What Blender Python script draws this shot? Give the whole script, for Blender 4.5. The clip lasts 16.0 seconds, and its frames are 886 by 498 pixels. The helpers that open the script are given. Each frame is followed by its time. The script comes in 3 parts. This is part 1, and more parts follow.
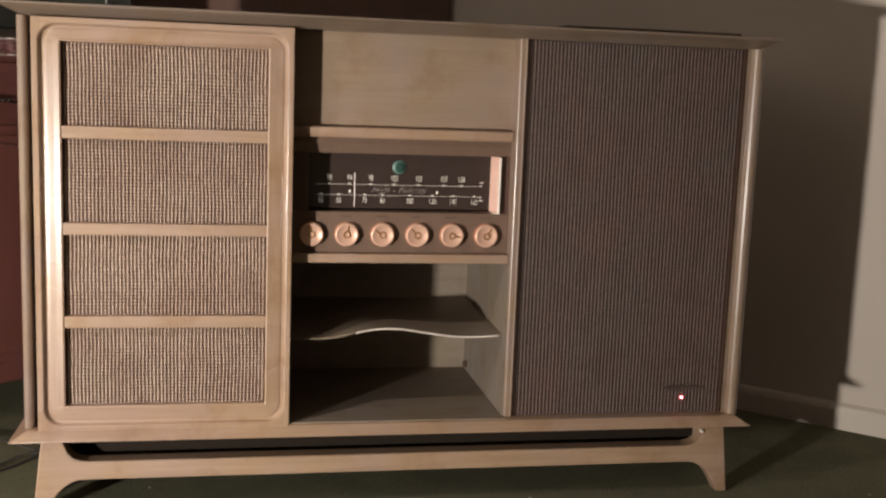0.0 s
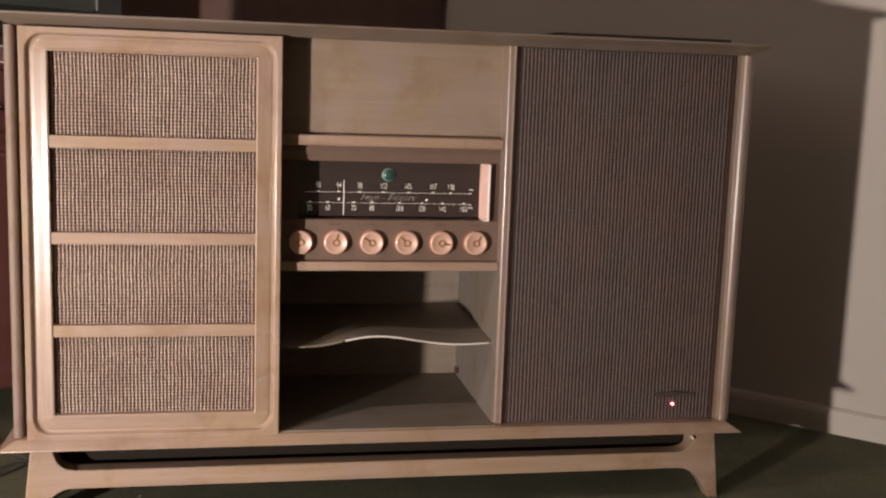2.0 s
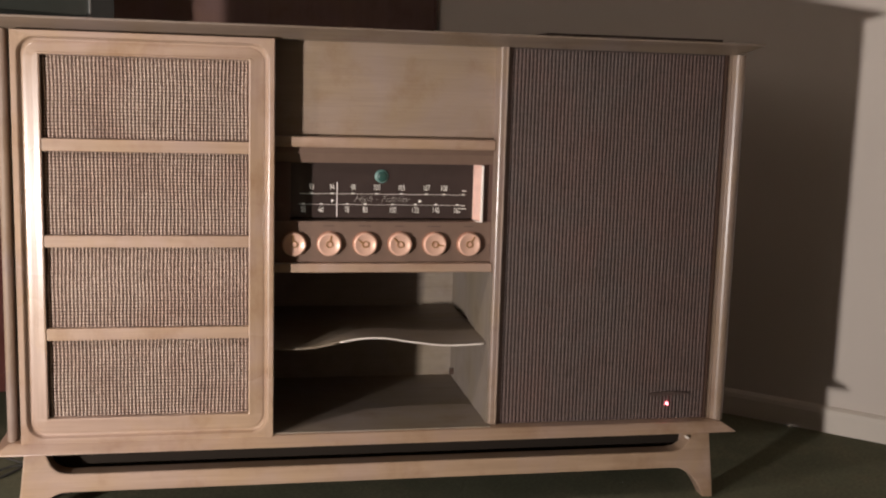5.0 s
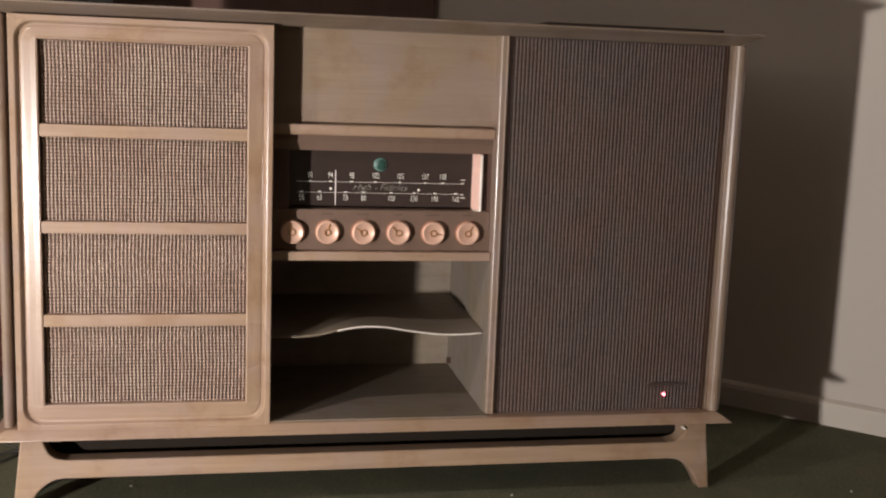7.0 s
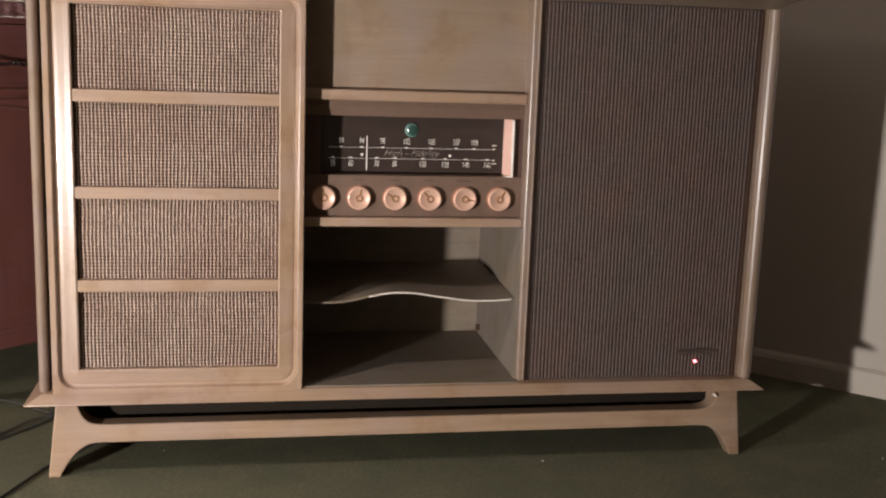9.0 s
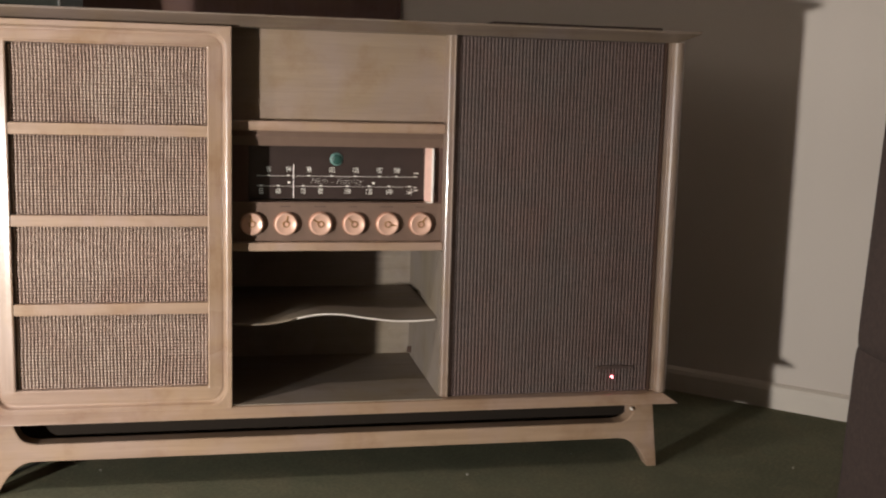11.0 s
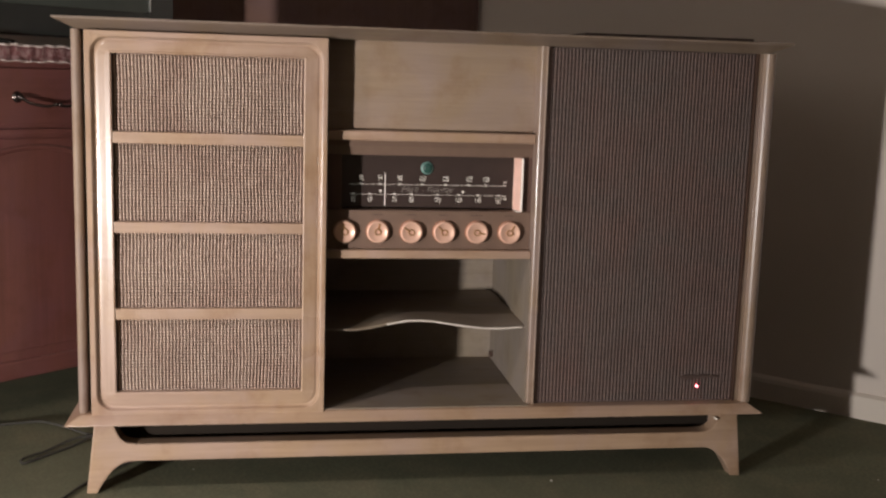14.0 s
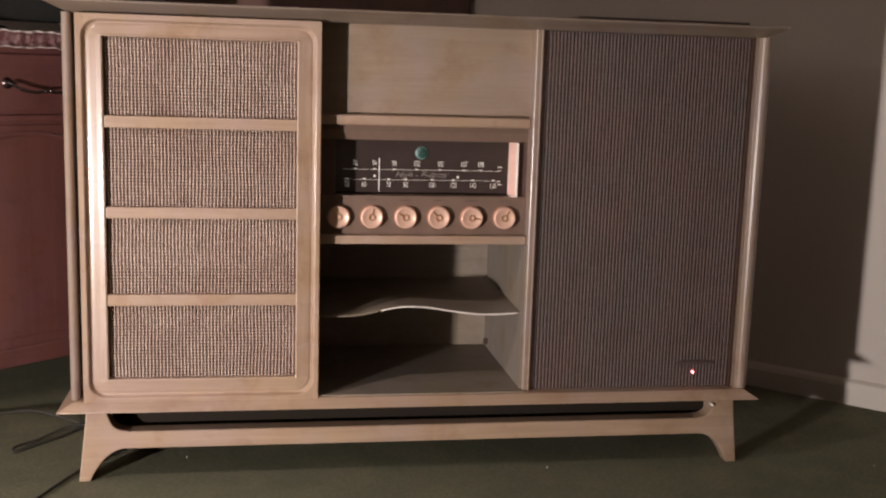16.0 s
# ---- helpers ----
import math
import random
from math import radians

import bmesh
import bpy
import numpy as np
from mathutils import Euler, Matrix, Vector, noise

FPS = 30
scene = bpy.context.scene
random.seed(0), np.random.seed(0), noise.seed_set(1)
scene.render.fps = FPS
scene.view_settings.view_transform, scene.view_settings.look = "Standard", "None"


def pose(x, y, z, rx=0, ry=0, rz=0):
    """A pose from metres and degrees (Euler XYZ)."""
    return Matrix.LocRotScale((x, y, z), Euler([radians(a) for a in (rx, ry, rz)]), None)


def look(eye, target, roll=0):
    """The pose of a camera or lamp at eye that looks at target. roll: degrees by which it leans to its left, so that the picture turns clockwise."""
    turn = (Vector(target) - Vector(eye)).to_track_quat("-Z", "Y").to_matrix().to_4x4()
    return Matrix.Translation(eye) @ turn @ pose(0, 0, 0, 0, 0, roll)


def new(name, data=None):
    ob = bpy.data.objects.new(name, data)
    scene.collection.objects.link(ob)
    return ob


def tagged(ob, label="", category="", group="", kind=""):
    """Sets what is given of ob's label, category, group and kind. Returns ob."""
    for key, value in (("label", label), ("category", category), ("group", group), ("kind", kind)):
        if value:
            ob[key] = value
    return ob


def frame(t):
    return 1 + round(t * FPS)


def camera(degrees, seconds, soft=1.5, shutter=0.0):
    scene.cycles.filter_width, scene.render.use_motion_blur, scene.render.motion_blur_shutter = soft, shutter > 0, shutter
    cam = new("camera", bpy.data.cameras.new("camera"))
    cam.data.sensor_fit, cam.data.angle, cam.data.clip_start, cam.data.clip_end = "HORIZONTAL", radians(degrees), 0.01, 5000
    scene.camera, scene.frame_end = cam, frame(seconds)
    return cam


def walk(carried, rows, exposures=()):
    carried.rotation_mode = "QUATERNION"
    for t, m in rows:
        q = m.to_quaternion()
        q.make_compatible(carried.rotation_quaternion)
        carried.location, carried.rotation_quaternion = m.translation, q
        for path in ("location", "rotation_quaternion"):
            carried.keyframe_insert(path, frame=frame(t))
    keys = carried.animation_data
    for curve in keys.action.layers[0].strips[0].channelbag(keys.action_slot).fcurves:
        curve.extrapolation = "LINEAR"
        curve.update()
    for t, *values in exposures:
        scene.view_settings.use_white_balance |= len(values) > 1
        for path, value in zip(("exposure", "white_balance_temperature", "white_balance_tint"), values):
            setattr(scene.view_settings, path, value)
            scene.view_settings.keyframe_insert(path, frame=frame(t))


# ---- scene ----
cam = camera(45.1, 16.0, soft=2.1, shutter=0.9)
# seconds, eye x y z, heading from +y towards +x, pitch, lean
ROWS = [
    (0.0, 0.3470, -1.6717, 0.6798, 10.87, -8.45, 2.13),
    (0.5, 0.3536, -1.6721, 0.6894, 11.04, -7.94, 1.83),
    (1.0, 0.3631, -1.6716, 0.7018, 11.03, -8.01, 1.96),
    (1.5, 0.3669, -1.6705, 0.7030, 11.05, -8.24, 2.29),
    (2.0, 0.3660, -1.6713, 0.6963, 10.81, -8.58, 1.96),
    (2.5, 0.3587, -1.6692, 0.6895, 10.71, -8.87, 2.03),
    (3.0, 0.3569, -1.6679, 0.6886, 10.69, -9.18, 2.11),
    (3.5, 0.3519, -1.6684, 0.6839, 11.10, -8.81, 1.81),
    (4.0, 0.3660, -1.6711, 0.6958, 10.96, -8.39, 1.64),
    (6.5, 0.3721, -1.6738, 0.6878, 11.22, -8.48, 1.80),
    (7.0, 0.3688, -1.6694, 0.6927, 11.19, -8.99, 2.13),
    (7.5, 0.3637, -1.6704, 0.6785, 10.92, -9.08, 1.86),
    (8.0, 0.3591, -1.6652, 0.6881, 10.06, -9.94, 2.11),
    (8.5, 0.3412, -1.6567, 0.6846, 10.30, -10.47, 1.90),
    (9.0, 0.3464, -1.6626, 0.6807, 10.32, -10.50, 2.01),
    (9.5, 0.3478, -1.6914, 0.6754, 11.23, -9.49, 1.81),
    (9.7, 0.3485, -1.7012, 0.6836, 11.96, -9.28, 1.76),
    (11.8, 0.4445, -1.7865, 0.6657, 10.76, -8.18, 1.10),
    (12.0, 0.3898, -1.7735, 0.6770, 10.26, -8.48, 0.84),
    (12.2, 0.3620, -1.7760, 0.6870, 9.40, -8.55, 0.30),
    (12.5, 0.3184, -1.7569, 0.7098, 8.91, -8.88, 0.49),
    (13.0, 0.3048, -1.7566, 0.7203, 9.00, -9.52, 1.64),
    (13.5, 0.3142, -1.7675, 0.6949, 9.72, -9.39, 2.41),
    (14.0, 0.3415, -1.7713, 0.7064, 9.07, -9.06, 1.79),
    (14.5, 0.3301, -1.7663, 0.6995, 9.18, -7.89, 1.12),
    (15.0, 0.3188, -1.7576, 0.7083, 9.67, -8.47, 1.87),
    (15.5, 0.3326, -1.7597, 0.7000, 9.51, -9.05, 1.84),
    (16.0, 0.3386, -1.7616, 0.6873, 9.52, -9.29, 1.73),
]


def eye_pose(x, y, z, heading, pitch, lean):
    a, b = radians(heading), radians(pitch)
    ahead = Vector((math.sin(a) * math.cos(b), math.cos(a) * math.cos(b), math.sin(b)))
    return look((x, y, z), Vector((x, y, z)) + ahead, lean)


# the picture's brightness and tint drift a little: seconds, stops, kelvin, tint
DRIFT = [
    (0.0, 0.11, 6600, 1), (1.0, 0.11, 6500, 8), (3.0, 0.11, 6500, 8), (6.5, 0.11, 6250, 3), (9.5, 0.11, 6250, 3),
    (11.8, 0.20, 6200, -1), (12.2, 0.20, 6200, -1), (13.0, 0.08, 6300, 4), (14.5, 0.08, 6200, 3), (16.0, 0.10, 6300, 8),
]
walk(cam, [(t, eye_pose(*p)) for t, *p in ROWS], DRIFT)

# ---- world, lamps, exposure ----
world = bpy.data.worlds.new("night_room")
scene.world = world
world.use_nodes = True
world.node_tree.nodes["Background"].inputs[0].default_value = (0.5, 0.42, 0.36, 1)
world.node_tree.nodes["Background"].inputs[1].default_value = 0.02
scene.view_settings.exposure = 0.0


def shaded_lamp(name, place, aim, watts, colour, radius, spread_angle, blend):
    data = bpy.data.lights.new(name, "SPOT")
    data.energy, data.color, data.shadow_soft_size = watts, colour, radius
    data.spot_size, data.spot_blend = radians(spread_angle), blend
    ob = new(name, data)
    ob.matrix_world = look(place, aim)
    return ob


# a bare low lamp, a desk lamp close to the console, and an added unseen fill lamp bounced off the walls behind
shaded_lamp("low_lamp", (-1.13, -1.80, 0.28), (-0.72, -0.92, 0.40), 278.0, (1.0, 0.875, 0.84), 0.045, 113, 1.0)
shaded_lamp("desk_lamp", (-0.17, -0.46, 1.01), (0.47, -0.55, 0.0), 17.0, (1.0, 0.82, 0.785), 0.012, 128, 1.0)
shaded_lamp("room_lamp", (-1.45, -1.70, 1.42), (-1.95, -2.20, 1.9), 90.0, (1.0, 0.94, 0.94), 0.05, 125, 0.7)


# ---- materials ----
def mat(name):
    m = bpy.data.materials.new(name)
    m.use_nodes = True
    nt = m.node_tree
    return m, nt, nt.nodes["Principled BSDF"]


def node(nt, kind, **inputs):
    n = nt.nodes.new(kind)
    for key, value in inputs.items():
        n.inputs[key.replace("_", " ")].default_value = value
    return n


def coords(nt, scale, space="Object"):
    tc, mp = nt.nodes.new("ShaderNodeTexCoord"), nt.nodes.new("ShaderNodeMapping")
    mp.inputs["Scale"].default_value = scale
    nt.links.new(tc.outputs[space], mp.inputs["Vector"])
    return mp.outputs["Vector"]


def noise_at(nt, vector, scale, detail=4.0, rough=0.55, distort=0.0):
    n = node(nt, "ShaderNodeTexNoise", Scale=scale, Detail=detail, Roughness=rough, Distortion=distort)
    nt.links.new(vector, n.inputs["Vector"])
    return n.outputs["Fac"]


def ramp(nt, fac, *stops):
    r = nt.nodes.new("ShaderNodeValToRGB")
    while len(r.color_ramp.elements) < len(stops):
        r.color_ramp.elements.new(0.5)
    for e, (at, colour) in zip(r.color_ramp.elements, stops):
        e.position, e.color = at, (*colour, 1)
    nt.links.new(fac, r.inputs["Fac"])
    return r.outputs["Color"]


def mix(nt, fac, a, b, how="MIX"):
    m = nt.nodes.new("ShaderNodeMix")
    m.data_type, m.blend_type = "RGBA", how
    for socket, value in ((m.inputs[0], fac), (m.inputs[6], a), (m.inputs[7], b)):
        if isinstance(value, (int, float)):
            socket.default_value = value
        elif isinstance(value, tuple):
            socket.default_value = (*value, 1)
        else:
            nt.links.new(value, socket)
    return m.outputs[2]


def bump(nt, bsdf, height, strength, distance):
    b = node(nt, "ShaderNodeBump", Strength=strength, Distance=distance)
    nt.links.new(height, b.inputs["Height"])
    nt.links.new(b.outputs["Normal"], bsdf.inputs["Normal"])


def spread(nt, fac, low, high):
    r = node(nt, "ShaderNodeMapRange", To_Min=low, To_Max=high)
    nt.links.new(fac, r.inputs["Value"])
    return r.outputs["Result"]


def wood(name, light, dark, along, gloss=0.34, coat=0.5, pores=0.5):
    """Varnished wood whose grain runs along one axis."""
    m, nt, b = mat(name)
    scale = [38.0, 38.0, 38.0]
    scale["xyz".index(along)] = 2.2
    v = coords(nt, scale)
    fine = [420.0, 420.0, 420.0]
    fine["xyz".index(along)] = 14.0
    v2 = coords(nt, fine)
    grain = noise_at(nt, v, 1.0, 6.0, 0.6, 1.2)
    streak = noise_at(nt, v2, 1.0, 3.0, 0.6)
    cloud = noise_at(nt, coords(nt, (3, 3, 3)), 1.6, 3.0)
    col = ramp(nt, grain, (0.32, dark), (0.52, tuple(0.5 * (p + q) for p, q in zip(light, dark))), (0.7, light))
    col = mix(nt, spread(nt, streak, 0.0, pores), col, tuple(0.45 * c for c in dark), "MIX")
    col = mix(nt, spread(nt, cloud, 0.0, 0.6), col, tuple(0.66 * c for c in light))
    stain = noise_at(nt, coords(nt, (14, 14, 14)), 1.0, 5.0, 0.65)
    col = mix(nt, ramp(nt, stain, (0.52, (0, 0, 0)), (0.76, (0.62, 0.62, 0.62))), col, tuple(k * c for k, c in zip((0.62, 0.5, 0.4), dark)))
    tint = noise_at(nt, coords(nt, (7, 7, 7)), 1.0, 4.0, 0.6, 0.5)
    col = mix(nt, ramp(nt, tint, (0.38, (0, 0, 0)), (0.6, (1, 1, 1))), col, (1.0, 0.97, 0.82), "MULTIPLY")
    nt.links.new(col, b.inputs["Base Color"])
    nt.links.new(spread(nt, cloud, gloss - 0.06, gloss + 0.14), b.inputs["Roughness"])
    b.inputs["Coat Weight"].default_value, b.inputs["Coat Roughness"].default_value = coat, 0.16
    bump(nt, b, streak, 0.12, 0.0006)
    return m


def plain(name, colour, rough, metal=0.0, coat=0.0, mottle=0.15, scale=30.0, relief=0.0):
    m, nt, b = mat(name)
    f = noise_at(nt, coords(nt, (1, 1, 1)), scale, 5.0)
    nt.links.new(mix(nt, f, tuple(c * (1 - mottle) for c in colour), tuple(min(1, c * (1 + mottle)) for c in colour)), b.inputs["Base Color"])
    nt.links.new(spread(nt, f, max(0.02, rough - 0.06), min(1, rough + 0.06)), b.inputs["Roughness"])
    b.inputs["Metallic"].default_value, b.inputs["Coat Weight"].default_value = metal, coat
    if relief:
        bump(nt, b, f, 0.5, relief)
    return m


def yarn(name, pale, rosy, scale, mottle):
    """Spun thread: fine flecks over broad faded and rosier patches."""
    m, nt, b = mat(name)
    v = coords(nt, (1, 1, 1))
    fleck, patch, stain = noise_at(nt, v, scale, 4.0), noise_at(nt, v, 7.0, 4.0, 0.6, 0.8), noise_at(nt, v, 19.0, 4.0, 0.6)
    col = mix(nt, ramp(nt, patch, (0.36, (0, 0, 0)), (0.64, (1, 1, 1))), pale, rosy)
    col = mix(nt, ramp(nt, stain, (0.5, (0, 0, 0)), (0.72, (0.45, 0.45, 0.45))), col, tuple(0.62 * c for c in rosy))
    col = mix(nt, ramp(nt, fleck, (0.35, (1, 1, 1)), (0.65, (0, 0, 0))), col, mix(nt, 1.0, col, (1 - mottle, 1 - mottle, 1 - mottle), "MULTIPLY"))
    nt.links.new(col, b.inputs["Base Color"])
    b.inputs["Roughness"].default_value = 0.75
    b.inputs["Specular IOR Level"].default_value = 0.3
    return m


def glow(name, colour, strength):
    m, nt, b = mat(name)
    b.inputs["Base Color"].default_value = (*colour, 1)
    b.inputs["Emission Color"].default_value, b.inputs["Emission Strength"].default_value = (*colour, 1), strength
    b.inputs["Roughness"].default_value = 0.4
    return m


BLOND, SHADE = (0.52, 0.374, 0.29), (0.35, 0.237, 0.175)
WOOD_H = wood("blond_wood_lengthwise", BLOND, SHADE, "x")
WOOD_V = wood("blond_wood_upright", BLOND, SHADE, "z", 0.25, 0.9)
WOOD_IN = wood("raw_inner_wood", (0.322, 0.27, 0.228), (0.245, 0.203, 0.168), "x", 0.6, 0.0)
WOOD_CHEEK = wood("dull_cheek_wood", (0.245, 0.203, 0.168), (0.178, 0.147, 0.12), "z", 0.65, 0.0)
WOOD_PANEL = wood("pale_veneer_panel", (0.375, 0.282, 0.225), (0.30, 0.222, 0.172), "x", 0.42, 0.15)
RED_WOOD = wood("red_mahogany", (0.165, 0.062, 0.058), (0.114, 0.043, 0.039), "z", 0.34, 0.4, 0.3)
RED_WOOD_H = wood("red_mahogany_lengthwise", (0.165, 0.062, 0.058), (0.114, 0.043, 0.039), "x", 0.34, 0.4, 0.3)
# darker, greyer copy of the blond wood for side panels and posts
WOOD_SIDE = wood("darker_side_wood", (0.36, 0.272, 0.228), (0.25, 0.182, 0.148), "z", 0.32, 0.6)
# blond wood darkened: shade of the downward-facing edge put into its colour
WOOD_TOP = wood("shaded_top_wood", (0.27, 0.208, 0.172), (0.19, 0.142, 0.114), "x", 0.4, 0.3)
BROWN_PANEL = wood("red_brown_board", (0.165, 0.094, 0.083), (0.135, 0.075, 0.066), "z", 0.75, 0.0, 0.2)
CAPTION = plain("faded_caption_print", (0.115, 0.073, 0.055), 0.6)
RED_BROWN = plain("dark_red_brown_stain", (0.1, 0.055, 0.042), 0.5)
BADGE = plain("tarnished_badge_metal", (0.10, 0.07, 0.06), 0.5, metal=0.4)
DARK_BROWN = plain("dark_brown_lacquer", (0.06, 0.035, 0.025), 0.4)
# near-black that stands for the shade under the base
GAP_SHADE = plain("gap_shade_brown", (0.022, 0.017, 0.013), 0.95)
GAP_SHADE.node_tree.nodes["Principled BSDF"].inputs["Specular IOR Level"].default_value = 0.1
BLACK_BROWN = plain("black_brown_stain", (0.075, 0.052, 0.043), 0.7)
BACKING = plain("grille_backing", (0.135, 0.085, 0.066), 0.9)
DARK_BACKING = plain("dark_grille_backing", (0.062, 0.044, 0.037), 0.9)
YARN = yarn("grille_yarn", (0.57, 0.45, 0.365), (0.50, 0.36, 0.285), 150.0, 0.25)
YARN_BROWN = yarn("brown_grille_yarn", (0.110, 0.083, 0.073), (0.124, 0.080, 0.068), 160.0, 0.25)
WEFT = plain("grille_weft", (0.12, 0.078, 0.06), 0.8, mottle=0.3, scale=200.0)
COPPER_PANEL = plain("copper_brown_panel", (0.185, 0.122, 0.09), 0.45, metal=0.2, mottle=0.12, scale=60.0)
KNOB_FACE = plain("pink_gold_knob", (0.74, 0.47, 0.35), 0.32, metal=0.25, coat=0.3, mottle=0.08, scale=90.0)
# orange of the reflected halo round the knobs
HALO_ORANGE = plain("orange_halo", (0.40, 0.20, 0.13), 0.5, metal=0.3)
KNOB_MARK = plain("knob_gold_mark", (0.36, 0.19, 0.07), 0.4, metal=0.5)
BRASS = plain("warm_metal_trim", (0.95, 0.82, 0.74), 0.28, coat=0.5)
SIDE_STRIP = plain("pale_rose_side", (0.72, 0.46, 0.37), 0.4, mottle=0.2, scale=60.0)
DIAL_GLASS = plain("dial_black_glass", (0.048, 0.034, 0.03), 0.14, coat=0.5)
DIAL_PAINT = glow("dial_cream_print", (0.8, 0.74, 0.66), 0.22)
DIAL_FAINT = glow("dial_faint_print", (0.6, 0.55, 0.49), 0.10)
DIAL_SCRIPT = glow("dial_script_print", (0.42, 0.38, 0.34), 0.05)
DIAL_MID = glow("dial_grey_print", (0.55, 0.5, 0.45), 0.12)
POINTER = glow("dial_pointer_white", (0.9, 0.8, 0.74), 0.32)
EYE_GREEN = glow("tuning_eye_green", (0.10, 0.19, 0.165), 0.10)
EYE_DARK = plain("tuning_eye_dark", (0.03, 0.075, 0.062), 0.16, coat=1.0, mottle=0.7, scale=420.0)
LED_RED = glow("pilot_red", (1.0, 0.22, 0.26), 6.0)
WHITE_EDGE = plain("bare_white_edge", (0.66, 0.6, 0.53), 0.6)
BLACK_GLOSS = plain("black_gloss_plastic", (0.022, 0.023, 0.021), 0.16, coat=0.4)
BLACK_MATT = plain("black_matt_plastic", (0.016, 0.015, 0.015), 0.5)
SCREEN = plain("dark_screen", (0.05, 0.055, 0.047), 0.16)
IRON = plain("dark_antique_metal", (0.07, 0.055, 0.05), 0.2, metal=0.85)
CORD = plain("black_cord", (0.034, 0.031, 0.025), 0.9)
PLUSH = plain("dark_brown_plush", (0.045, 0.03, 0.025), 0.95, mottle=0.5, scale=120.0, relief=0.004)


def wall_paint():
    m, nt, b = mat("beige_wall_paint")
    v = coords(nt, (1, 1, 1))
    patch, grain = noise_at(nt, v, 1.3, 4.0), noise_at(nt, v, 160.0, 3.0)
    nt.links.new(ramp(nt, patch, (0.3, (0.53, 0.467, 0.41)), (0.7, (0.575, 0.51, 0.45))), b.inputs["Base Color"])
    b.inputs["Roughness"].default_value = 0.75
    bump(nt, b, grain, 0.25, 0.001)
    return m


def carpet():
    m, nt, b = mat("dark_green_carpet")
    v = coords(nt, (1, 1, 1))
    tuft, wear, lint = noise_at(nt, v, 620.0, 3.0, 0.7), noise_at(nt, v, 3.5, 5.0, 0.6), noise_at(nt, v, 45.0, 4.0)
    patch, clump = noise_at(nt, v, 11.0, 4.0, 0.6, 0.6), noise_at(nt, v, 150.0, 3.0, 0.6)
    col = ramp(nt, wear, (0.3, (0.155, 0.163, 0.102)), (0.7, (0.245, 0.245, 0.155)))
    col = mix(nt, ramp(nt, patch, (0.45, (0, 0, 0)), (0.68, (0.75, 0.75, 0.75))), col, (0.30, 0.262, 0.165))
    col = mix(nt, spread(nt, tuft, 0.0, 0.65), col, (0.09, 0.096, 0.064))
    col = mix(nt, ramp(nt, clump, (0.42, (0.5, 0.5, 0.5)), (0.6, (0, 0, 0))), col, (0.105, 0.106, 0.074))
    col = mix(nt, spread(nt, lint, 0.0, 0.3), col, (0.09, 0.085, 0.055))
    nt.links.new(col, b.inputs["Base Color"])
    b.inputs["Roughness"].default_value = 0.95
    b.inputs["Specular IOR Level"].default_value = 0.1
    bump(nt, b, mix(nt, 0.5, tuft, clump), 0.8, 0.004)
    return m


WALL, CARPET = wall_paint(), carpet()
CEILING = plain("grey_ceiling_paint", (0.68, 0.65, 0.62), 0.8, mottle=0.04)
LINT = plain("grey_lint", (0.42, 0.4, 0.34), 0.9)
TRIM = plain("cream_trim_paint", (0.54, 0.48, 0.41), 0.5, mottle=0.1, scale=9.0)


# ---- builders ----
def part(name, bm, material, parent=None, label="", smooth=False):
    """One mesh object in its parent's space."""
    mesh = bpy.data.meshes.new(name)
    bm.normal_update()
    bm.to_mesh(mesh)
    bm.free()
    mesh.materials.append(material)
    if smooth:
        for p in mesh.polygons:
            p.use_smooth = True
    ob = new(name, mesh)
    ob.parent = parent
    return tagged(ob, label)


def thing(name, place, label, category, group="", turn=0.0, kind=""):
    ob = new(name)
    ob.empty_display_size = 0.1
    ob.matrix_world = pose(*place, 0, 0, turn)
    return tagged(ob, label, category, group, kind)


def box(x0, x1, y0, y1, z0, z1, bevel=0.0, seg=2, bm=None):
    bm = bm or bmesh.new()
    made = bmesh.ops.create_cube(bm, size=1.0)["verts"]
    for w in made:
        w.co = Vector((x0 + (w.co.x + 0.5) * (x1 - x0), y0 + (w.co.y + 0.5) * (y1 - y0), z0 + (w.co.z + 0.5) * (z1 - z0)))
    if bevel:
        edges = list({e for w in made for e in w.link_edges})
        bmesh.ops.bevel(bm, geom=edges, offset=bevel, segments=seg, profile=0.6, affect="EDGES")
    return bm


def slab(lower, upper, z0, z1, bevel=0.002, lip=0.0):
    """A plate whose sides slope from one rectangle (x0, x1, y0, y1) to another, with an upright lip if wanted."""
    bm = bmesh.new()
    rings = []
    for (x0, x1, y0, y1), z in [(lower, z0)] + ([(upper, z1 - lip)] if lip else []) + [(upper, z1)]:
        rings.append([bm.verts.new(p) for p in ((x0, y0, z), (x1, y0, z), (x1, y1, z), (x0, y1, z))])
    bm.faces.new(rings[0][::-1])
    bm.faces.new(rings[-1])
    for a, b in zip(rings, rings[1:]):
        for i in range(4):
            j = (i + 1) % 4
            bm.faces.new((a[i], a[j], b[j], b[i]))
    bmesh.ops.bevel(bm, geom=bm.edges[:], offset=bevel, segments=3, profile=0.6, affect="EDGES")
    return bm


